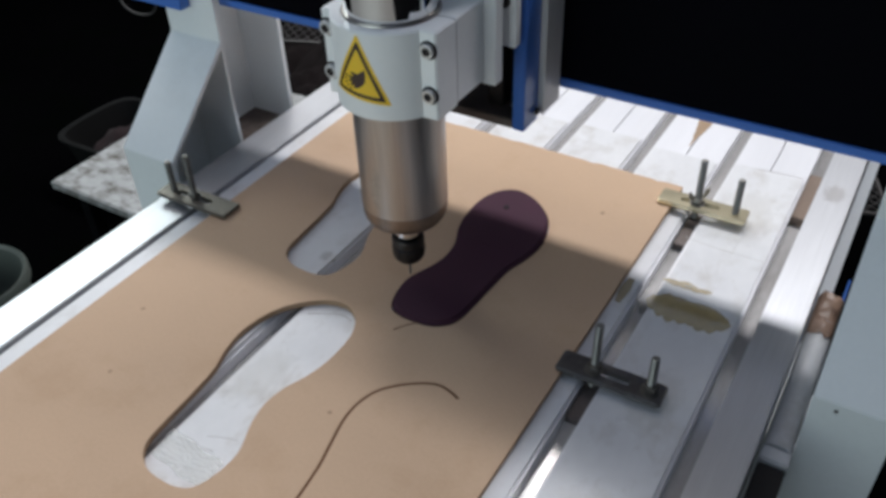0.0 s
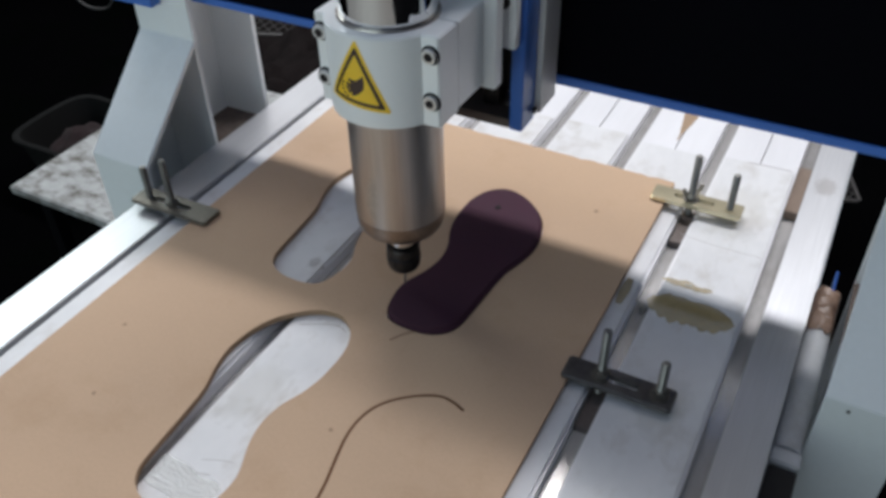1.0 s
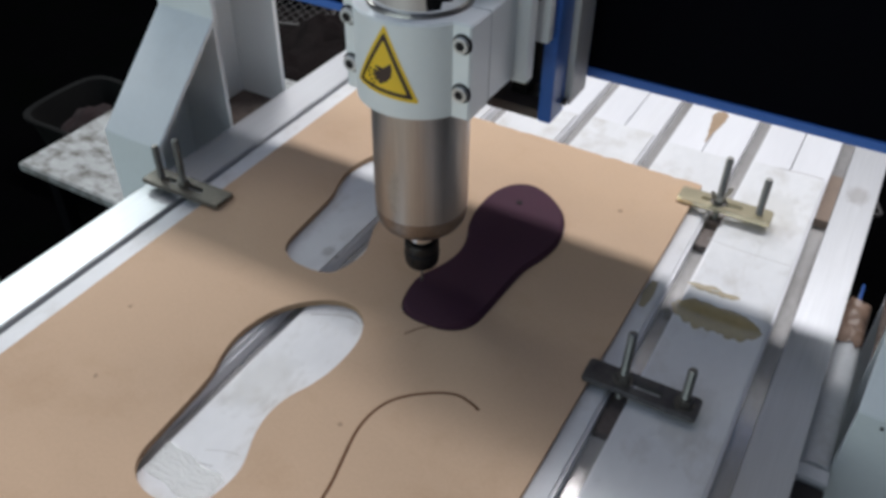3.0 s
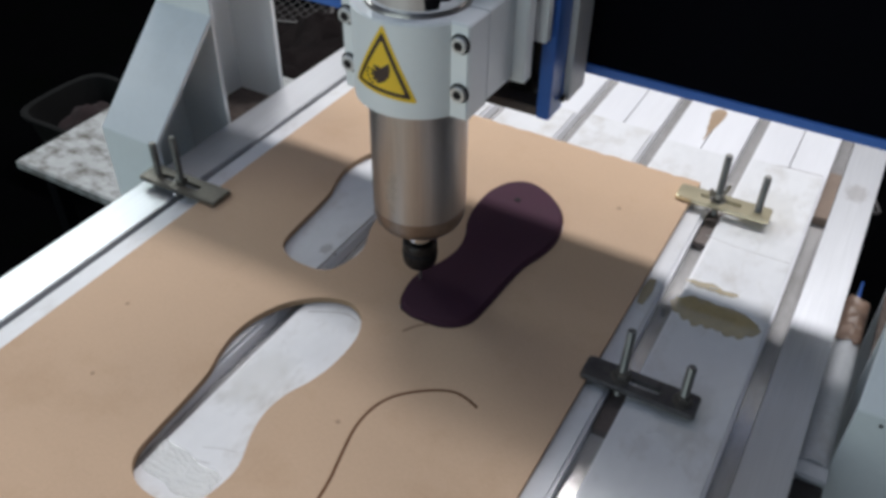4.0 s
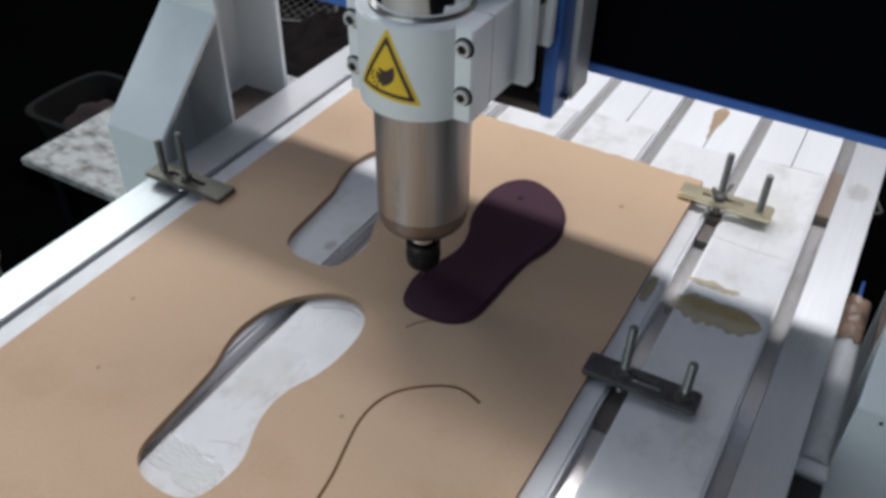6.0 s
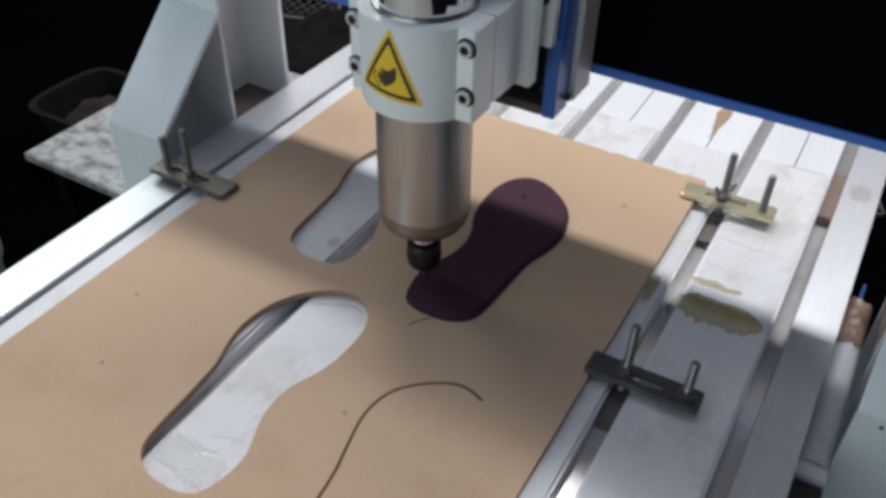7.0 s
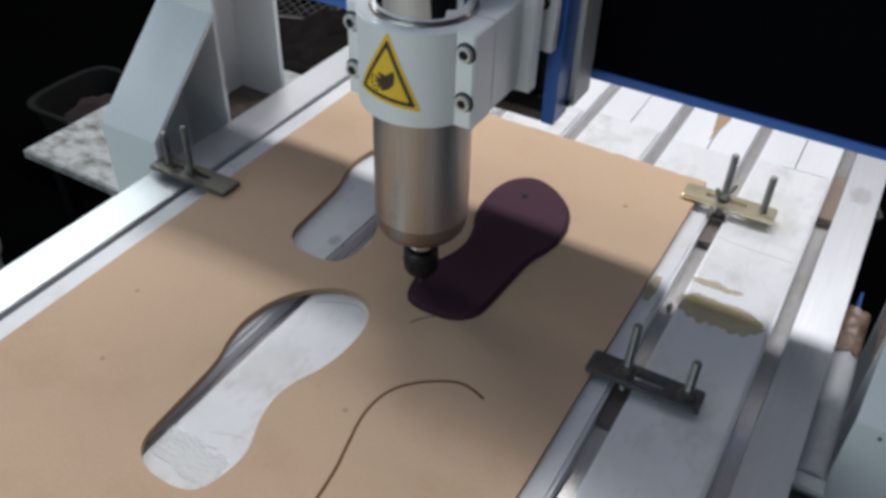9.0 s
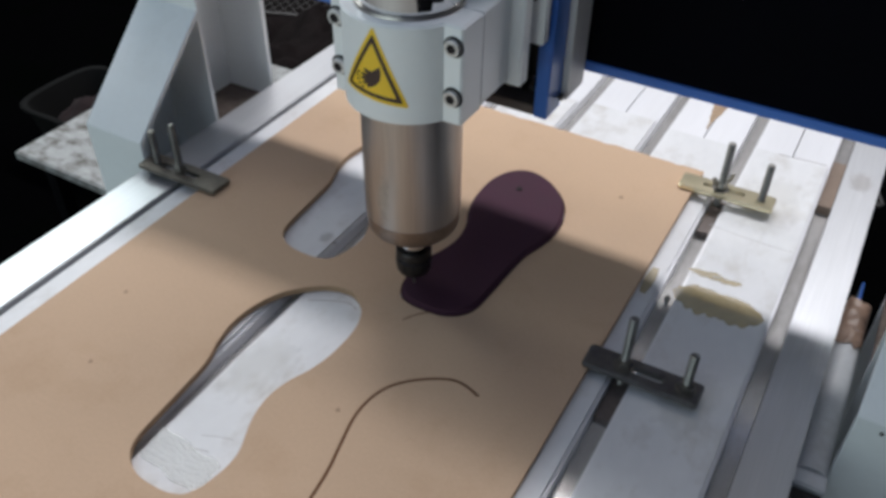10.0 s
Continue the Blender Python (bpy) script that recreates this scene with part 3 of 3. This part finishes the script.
for a0, a1, z0, z1 in ((-103, -100, 0.150, 0.172), (-99, -96, 0.140, 0.180), (-95, -92, 0.138, 0.192), (-91.5, -89.5, 0.136, 0.186), (-89, -86.5, 0.150, 0.190)):
    hp("etched_bar", on_ring([(a0, z0), (a1, z0), (a1, z1), (a0, z1)], R, 0.00015), ETCH, parent=body)
# split clamp round the body
arc0 = math.asin(0.034 / RC)
arc = [(RC * math.cos(a), RC * math.sin(a)) for a in np.linspace(-arc0, -math.pi + arc0, 40)]
front = [(0.075, 0.005), (0.075, -0.032), (0.073, -0.034)] + arc + [(-0.066, -0.034), (-0.068, -0.032), (-0.068, 0.005)]
clampf = hp("clamp_front", prism(front, 0.266, 0.364, 0.0015), PAINT_W, "white enamelled front clamp half")
hp("clamp_rear", box(-0.068, 0.075, 0.0062, 0.064, 0.268, 0.364, 0.0012), PAINT_W, "white enamelled rear clamp block")
hp("mount_plate", box(-0.095, 0.0893, 0.0645, 0.082, 0.264, 0.56, 0.0012), PAINT_W, "white enamelled mounting plate")
hp("slide_plate", box(-0.102, 0.0963, 0.0985, 0.1115, 0.297, 0.56, 0.001), PAINT_W, "white enamelled slide plate")
hp("spacer", box(-0.05, 0.05, 0.0825, 0.098, 0.32, 0.54), BLACKST)
for x in (-0.0600, 0.0660):
    for z in (0.2940, 0.3445):
        m = pose(x, -0.0341, z, 90, 0, 0)
        b = hp("clamp_bolt", turned(lathe([(0.0078, 0.0006), (0.0082, 0.0012), (0.0082, 0.0042), (0.0072, 0.0054)], 28), m), BOLT, "zinc socket bolt", True)
        hp("socket", turned(lathe([(0.0050, 0.0054), (0.0050, 0.0058)], 6), m), HOLE, parent=b)
        # black disc that paints the shadow gap round the bolt head
        hp("shadow_gap_ring", turned(lathe([(0.0102, 0), (0.0102, 0.0005)], 28), m), HOLE, parent=b)
for z in (0.30, 0.36, 0.44):
    hp("plate_bolt", turned(lathe([(0.006, 0), (0.006, 0.004)], 16), pose(0.0835, 0.0978, z + 0.05, 90, 0, 0)), BLACKST)


TRI = [(-89.0, 0.3615), (-60.0, 0.2840), (-126.0, 0.2910)]
mid = Vector((sum(p[0] for p in TRI) / 3, sum(p[1] for p in TRI) / 3))


def tri(k, rounding=0.03):
    out = []
    pts = [mid + (Vector(p) - mid) * k for p in TRI]
    for i, p in enumerate(pts):
        for q in (pts[i - 1], pts[(i + 1) % 3]):
            out.append(tuple(p.lerp(q, rounding)))
    return out


sticker = hp("warning_label", on_ring(tri(1.0), RC, 0.0005), YELLOW, "yellow triangular hazard label")
hp("black_border", on_ring(tri(0.85), RC + 0.0005, 0.0003), INK, parent=sticker)
hp("yellow_field", on_ring(tri(0.68), RC + 0.0008, 0.0003), YELLOW, parent=sticker)
palm = [(-83.7, 0.3235), (-82.7, 0.3175), (-83.7, 0.3095), (-87.7, 0.3040), (-92.2, 0.3010), (-95.2, 0.2995), (-96.7, 0.3015), (-94.7, 0.3040), (-98.7, 0.3018), (-100.7, 0.3040), (-97.2, 0.3068), (-101.2, 0.3060), (-102.7, 0.3085), (-98.2, 0.3098), (-101.7, 0.3110), (-101.2, 0.3135), (-95.2, 0.3128), (-99.2, 0.3170), (-97.7, 0.3182), (-91.2, 0.3170), (-87.2, 0.3205)]
hp("pictogram", on_ring(palm, RC + 0.0011, 0.0003), INK, parent=sticker)
for a, z in ((-101.5, 0.3115), (-103, 0.3075), (-102.5, 0.3035), (-100.5, 0.3000), (-97.5, 0.2975)):
    a, z = a - 3.2, z + 0.001
    hp("pictogram_mark", on_ring([(a - 1.5, z - 0.0006), (a - 1.0, z - 0.0014), (a + 1.6, z - 0.0002), (a + 1.2, z + 0.0010), (a - 0.8, z + 0.0012)], RC + 0.0011, 0.0003), INK, parent=sticker)

part("bolt", turned(lathe([(0.0022, 0), (0.0022, 0.0015), (0.0015, 0.002)], 14), pose(0.288, FOOT, 0.016, 90, 0, 0)), GREYST, gantry)
# guard beside the bed, carried by the gantry
def half_round(x0, x1, y0, y1, zb, zt, rings, rough, seed):
    """A bar along y with a rounded top; rough crumples it."""
    bm = bmesh.new()
    rows = []
    for k in range(rings + 1):
        y = y0 + (y1 - y0) * k / rings
        row = []
        for i in range(15):
            a = math.pi * i / 14
            p = Vector(((x0 + x1) / 2 - (x1 - x0) / 2 * math.cos(a), y, zb + (zt - zb) * math.sin(a) ** 0.35))
            d = rough * noise.noise((p.x * 90, p.y * 90, seed))
            if k in (0, rings):
                p.y += 3 * rough * noise.noise((p.x * 160, seed, k))
            row.append(bm.verts.new((p.x, p.y + d, p.z + d)))
        rows.append(row)
    for a, b in zip(rows, rows[1:]):
        for i in range(14):
            bm.faces.new((a[i], a[i + 1], b[i + 1], b[i]))
        bm.faces.new((a[14], a[0], b[0], b[14]))
    bm.faces.new(rows[0])
    bm.faces.new(rows[-1][::-1])
    return bm


part("side_guard", half_round(0.2285, 0.2615, -0.372, -0.120, -0.085, -0.052, 4, 0, 1), GUARD, gantry, "pale grey rounded side guard", True)
part("taped_guard_end", half_round(0.2275, 0.2617, -0.165, -0.078, -0.0855, -0.0495, 26, 0.0045, 7), TAPE, gantry, "crumpled brown tape round the end of the side guard", True)
part("blue_side_plate", box(0.2575, 0.2612, -0.0740, 0.17, -0.290, -0.205, 0.001), BLUE, gantry, "thin dark blue plate beside the bed")
part("guard_foot", box(0.2300, 0.2616, -0.395, -0.3725, -0.10, -0.056, 0.002), GUARD, gantry)
# no opening here: a black box paints the darkness of the recess
part("recess_shade_block", box(0.2300, 0.2613, -0.50, -0.3955, -0.10, -0.062, 0.002), BLACKST, gantry, "solid black block standing for a shaded recess behind the side guard")

# ---------------------------------------------------------------- stains and small things on the bed


def blob(x0, x1, y0, y1, z, seed, rough=0.25, n=48, thick=0.0005):
    """A flat uneven puddle shape."""
    cx, cy, a, b = (x0 + x1) / 2, (y0 + y1) / 2, (x1 - x0) / 2, (y1 - y0) / 2
    o = []
    for i in range(n):
        t = 2 * math.pi * i / n
        c, s = math.cos(t), math.sin(t)
        k = 1 + rough * noise.noise((2.2 * c + seed, 2.2 * s, seed)) + rough * 0.5 * noise.noise((7 * c + seed, 7 * s, seed))
        o.append((cx + a * k * math.copysign(abs(c) ** 0.6, c), cy + b * k * math.copysign(abs(s) ** 0.6, s)))
    bm = bmesh.new()
    bm.faces.new([bm.verts.new((x, y, z + thick)) for x, y in o])
    return bm


def stain(name, bm, m, label):
    return tagged(part(name, bm, m), label, "stain", "bed stains")


def puddle(x0, x1, y0, y1, z, seed, scallop, n=60):
    """A dried puddle with a fairly straight far edge and a scalloped near edge."""
    far, near = [], []
    for i in range(n + 1):
        t = i / n
        x = x0 + (x1 - x0) * t
        round_off = min(1, 4.5 * t, 4.5 * (1 - t)) ** 0.6
        ym = (y0 + y1) / 2
        far.append((x, ym + (y1 - ym) * round_off + 0.004 * noise.noise((x * 60, seed, 1))))
        bite = scallop * abs(math.sin(x * 230 + 1.5 * noise.noise((x * 40, seed, 3)))) * (0.6 + 0.6 * noise.noise((x * 45, seed, 9)))
        near.append((x, ym + (y0 - ym) * round_off + scallop * 0.5 - bite))
    bm = bmesh.new()
    bm.faces.new([bm.verts.new((x, y, z)) for x, y in far[1:-1] + near[::-1]])
    return bm


stain("glue_stain", puddle(0.038, 0.149, -0.282, -0.233, ZSTRIP + 0.0005, 1, 0.009), GLUE, "broad dried yellow-brown glue stain on a white strip")
stain("glue_stain", puddle(0.042, 0.145, -0.258, -0.239, ZSTRIP + 0.0008, 3, 0.004), GLUE, "darker brown band in the dried glue stain")
stain("glue_stain", puddle(0.042, 0.110, -0.214, -0.201, ZSTRIP + 0.0005, 5, 0.003), GLUE, "thin streak of dried yellow glue on a white strip")
stain("glue_stain", puddle(0.0012, 0.0150, -0.280, -0.225, ZSTRIP + 0.0005, 9, 0.004), GLUE, "patch of dried yellow glue beside the board")
flake = turned(box(-0.0055, 0.0055, -0.0011, 0.0011, 0, 0.0014, 0.0004), Matrix.Translation((0.079, -0.2075, ZSTRIP + 0.0006)) @ Matrix.Rotation(0.35, 4, "Z"))
tagged(part("glue_flake", flake, FILM), "small pale flake of dried glue on a strip", "flake")
# a drop with a tail
def drop_width(u):
    return 0.0009 + 0.0225 * u ** 1.7 * math.sqrt(max(0.0, 1 - u ** 3))


drop = [(-0.0335 + drop_width(u) * side + 0.002 * noise.noise((u * 7, 2, side)), 0.136 + 0.112 * u) for side, us in ((1, np.linspace(0, 1, 24)), (-1, np.linspace(1, 0, 24)[1:-1])) for u in us]
bm = bmesh.new()
bm.faces.new([bm.verts.new((x, y, ZBED + 0.0005)) for x, y in drop])
stain("dirt_stain", bm, RUST, "brown teardrop stain on the pale bed")
stain("dirt_smear", blob(0.183, 0.217, 0.075, 0.130, ZSTRIP, 21, 0.4), SMEAR, "faint grey-brown smear on the edge profile")
stain("dirt_smear", blob(-0.350, -0.275, -0.665, -0.555, ZSTRIP, 33, 0.4), FAINT, "faint yellowish smudge on white plastic")
stain("dirt_smear", blob(-0.392, -0.374, -0.40, -0.375, ZSTRIP, 41, 0.5), SMEAR, "small brown smudge on white plastic")
stain("dirt_smear", blob(0.07, 0.14, -0.47, -0.36, ZSTRIP, 51, 0.4), FAINT, "faint yellowish smudge on a white strip")
stain("dirt_smear", blob(0.05, 0.15, -0.10, 0.06, ZSTRIP, 57, 0.4), FAINT, "faint yellowish smudge on a white strip")


for k, (x, y, r) in enumerate(((-0.52, -0.60, 0.003), (-0.36, -0.40, 0.003), (-0.20, -0.62, 0.003), (-0.47, -0.70, 0.003), (-0.08, -0.12, 0.004))):
    stain("speck", blob(x - r, x + r, y - r, y + r, 0.0, 80 + k, 0.5, 20), SPECK, "small dark speck on the fibreboard")


def scored(name, pts, z, r, m, label, category, parent=None):
    """A thin line lying on a surface."""
    cv = bpy.data.curves.new(name, "CURVE")
    cv.dimensions = "3D"
    sp = cv.splines.new("NURBS")
    sp.points.add(len(pts) - 1)
    for p, q in zip(sp.points, pts):
        p.co = (*q, 1) if len(q) == 3 else (*q, z, 1)
    sp.use_endpoint_u, sp.order_u, sp.resolution_u = True, 3, 8
    cv.bevel_depth, cv.bevel_resolution, cv.use_fill_caps = r, 1, True
    cv.materials.append(m)
    ob = new(name, cv)
    if parent:
        ob.parent = parent
        return tagged(ob, label)
    return tagged(ob, label, category)


scored("scored_arc", [(-0.332, -0.495), (-0.306, -0.480), (-0.284, -0.473), (-0.272, -0.480)], ZSTRIP, 0.0004, SMEAR2, "fine grey scored arc on white plastic", "scratch")
scored("scratch", [(-0.212, -0.474), (-0.206, -0.462), (-0.197, -0.452), (-0.189, -0.445)], 0.0, 0.0007, BURNT, "short brown tool scratch beside the sole", "scratch")
scored("crease", [(0.082, 0.117), (0.103, 0.1195), (0.126, 0.1205), (0.15, 0.1215)], ZSTRIP, 0.0004, SMEAR2, "thin brown crease at a strip end", "scratch")
scored("crease", [(0.040, -0.105), (0.085, -0.112), (0.15, -0.108)], ZSTRIP, 0.0004, FAINTLINE, "thin pale crease across a white strip", "scratch")
scored("crease", [(-0.345, -0.742), (-0.31, -0.728), (-0.285, -0.722)], ZSTRIP, 0.0003, SMEAR2, "thin grey crease in the plastic", "scratch")
scored("crease", [(-0.305, -0.71), (-0.285, -0.70), (-0.272, -0.698)], ZSTRIP, 0.0003, FAINTLINE, "thin grey crease in the plastic", "scratch")

scr = part("loose_screw", lathe([(0.0022, -0.0289), (0.0036, -0.022), (0.0036, -0.0165), (0.0031, -0.0155), (0.0016, -0.0155), (0.0014, -0.0170)], 16, at=(0.0360, -0.263, 0)), ZINC)
tagged(scr, "small grey screw head in the slot", "screw")
# crumpled clear film at the heel of the empty cut-out
bm = bmesh.new()
bmesh.ops.create_grid(bm, x_segments=60, y_segments=34, size=0.5)
for v in bm.verts:
    x, y = v.co.x * 0.082, v.co.y * 0.038
    h = abs(noise.noise((x * 90, y * 170, 2))) + 0.5 * abs(noise.noise((x * 240, y * 420, 5)))
    v.co = (-0.303 + x + 0.006 * noise.noise((y * 50, 1, 1)), -0.744 + y - 0.12 * x + 0.004 * noise.noise((x * 50, 4, 1)), ZSTRIP + 0.0005 + 0.0009 * h)
film = part("plastic_film", bm, FILM, smooth=False)
tagged(film, "crumpled clear plastic film on the white bed", "plastic film")

# ---------------------------------------------------------------- beyond the bed
tbl = thing("side_board", "white board spattered with brown dirt on trestle legs", "work board", at=(-1.175, 0.17, -0.335))
part("top", box(-0.222, 0.222, -0.34, 0.262, -0.02, 0, 0.002), SPLAT, tbl)
part("edge_band", box(-0.2225, 0.2225, -0.3425, -0.3405, -0.019, -0.002), SPLAT, tbl)
for x in (-0.19, 0.16):
    for y in (-0.31, 0.21):
        part("leg", box(x, x + 0.03, y, y + 0.03, -0.465, -0.0205), WALLM, tbl)


def tub(name, label, at, r, h, m, squash=1.0, fill=None, square=False):
    t = thing(name, label, "tub", at=at)
    prof = [(r * 0.72, 0), (r * 0.76, 0.004), (r * 0.97, h * 0.93), (r * 1.05, h * 0.94), (r * 1.06, h * 0.985), (r * 1.02, h), (r * 0.95, h * 0.985), (r * 0.93, h * 0.93), (r * 0.72, 0.012), (r * 0.05, 0.012)]
    b = lathe(prof, 48)
    bmesh.ops.scale(b, vec=(1, squash, 1), verts=b.verts)
    if square:
        for v in b.verts:
            a = math.atan2(v.co.y, v.co.x)
            k = 1 / (abs(math.cos(a)) ** 5 + abs(math.sin(a)) ** 5) ** 0.2
            v.co.x, v.co.y = v.co.x * k, v.co.y * k
    part("shell", b, m, t, smooth=True)
    if fill:
        f = bmesh.new()
        bmesh.ops.create_icosphere(f, subdivisions=4, radius=1)
        for v in f.verts:
            k = 1 + 0.25 * noise.noise(v.co * 2.1)
            v.co = (v.co.x * r * 0.72 * k, v.co.y * r * 0.72 * squash * k, h * 0.5 + v.co.z * h * 0.42 * k)
        part("cloth", f, fill, t, "dark red cloth", True)
    return t


tub("plastic_tub", "grey plastic tub coloured near-black for shade, dark red cloth inside", (-1.86, 0.38, -0.80), 0.165, 0.20, BASIN, 0.9, REDDISH, True)
tub("grey_bucket", "dull grey-green plastic bucket on the floor", (-1.25, -0.49, -0.80), 0.105, 0.47, BUCKET)

# wire mesh and cable in the dark behind the machine
def wire_panel(at, size, n, tilt, label):
    w = thing("wire_mesh_panel", label, "wire mesh", at=at)
    w.rotation_euler = (radians(tilt), 0, radians(20))
    h = size / 2
    frame_bars = ((-h, h, -h - 0.008, -h), (-h, h, h, h + 0.008), (-h - 0.008, -h, -h, h), (h, h + 0.008, -h, h))
    for b in frame_bars:
        part("frame_bar", box(*b, -0.004, 0.004), WIRE, w)
    for d in (1, -1):
        for i in range(-n + 1, n):
            c = i * size / n
            x0, x1 = max(-h, -h + c), min(h, h + c)
            bm = lathe([(0.0016, 0), (0.0016, (x1 - x0) * math.sqrt(2))], 6)
            part("wire", turned(bm, Matrix.Translation((x0 if d > 0 else -x0, x0 - c, 0.0017 * d)) @ Matrix.Rotation(radians(45 * (-d)), 4, "Z") @ Matrix.Rotation(radians(-90), 4, "X")), WIRE, w)
    return w


wire_panel((-1.93, 1.46, -0.62), 0.36, 9, 25, "grey wire mesh panel leaning in the dark")
wire_panel((0.125, 1.12, -0.62), 0.26, 8, 0, "grey wire mesh panel lying low beside the bed")
bm = bmesh.new()
bmesh.ops.create_grid(bm, x_segments=70, y_segments=60, size=0.5)
for v in bm.verts:
    x, y = v.co.x, v.co.y
    edge = max(0, 1 - (2 * math.hypot(x, y)) ** 3)
    v.co = (0.95 * x, 0.95 * y, edge * (0.10 + 0.10 * noise.noise((x * 5, y * 5, 3)) + 0.05 * abs(noise.noise((x * 14, y * 11, 8)))))
bmesh.ops.delete(bm, geom=[v for v in bm.verts if v.co.z <= 0], context="VERTS")
heap = part("rag", bm, RAG, smooth=True)
heap.location = (-1.75, 1.22, -0.7995)
tagged(heap, "crumpled dark brown rag on the workshop floor", "rag")
# added sheet whose pale colour stands for the lit background behind the mesh
sheet = part("lit_backdrop_sheet", box(-2.75, -2.2, 1.95, 2.4, -0.8, -0.775, 0.003), SPLAT)
tagged(sheet, "pale dirty sheet added as the light background behind the mesh", "sheet")
scored("hanging_cable", [(-2.02, 0.6, -0.20), (-2.01, 0.6, -0.29), (-1.97, 0.6, -0.325), (-1.90, 0.6, -0.325), (-1.84, 0.6, -0.30), (-1.80, 0.6, -0.22)], 0, 0.004, WIRE, "thin grey loop of cable hanging in the dark", "cable")

def motions():
    gy = [(0, 0), (2.0, 0), (4.0, 0), (5.5, 0), (6.0, -0.0008), (7.0, -0.0065), (8.0, -0.0145), (9.0, -0.0222), (9.5, -0.0248), (10.0, -0.0276)]
    gx = {8.0: 0.0007, 9.0: 0.0031, 9.5: 0.0046, 10.0: 0.0072}
    gz = {0: 0.0202, 2.0: 0.0112, 4.0: 0.0038, 5.5: -0.0020}
    walk(gantry, [(t, pose(0, y, 0)) for t, y in gy])
    walk(carriage, [(t, pose(gx.get(t, 0), y, 0)) for t, y in gy])
    walk(head, [(t, pose(gx.get(t, 0), y, gz.get(t, -0.0020))) for t, y in gy])


motions()
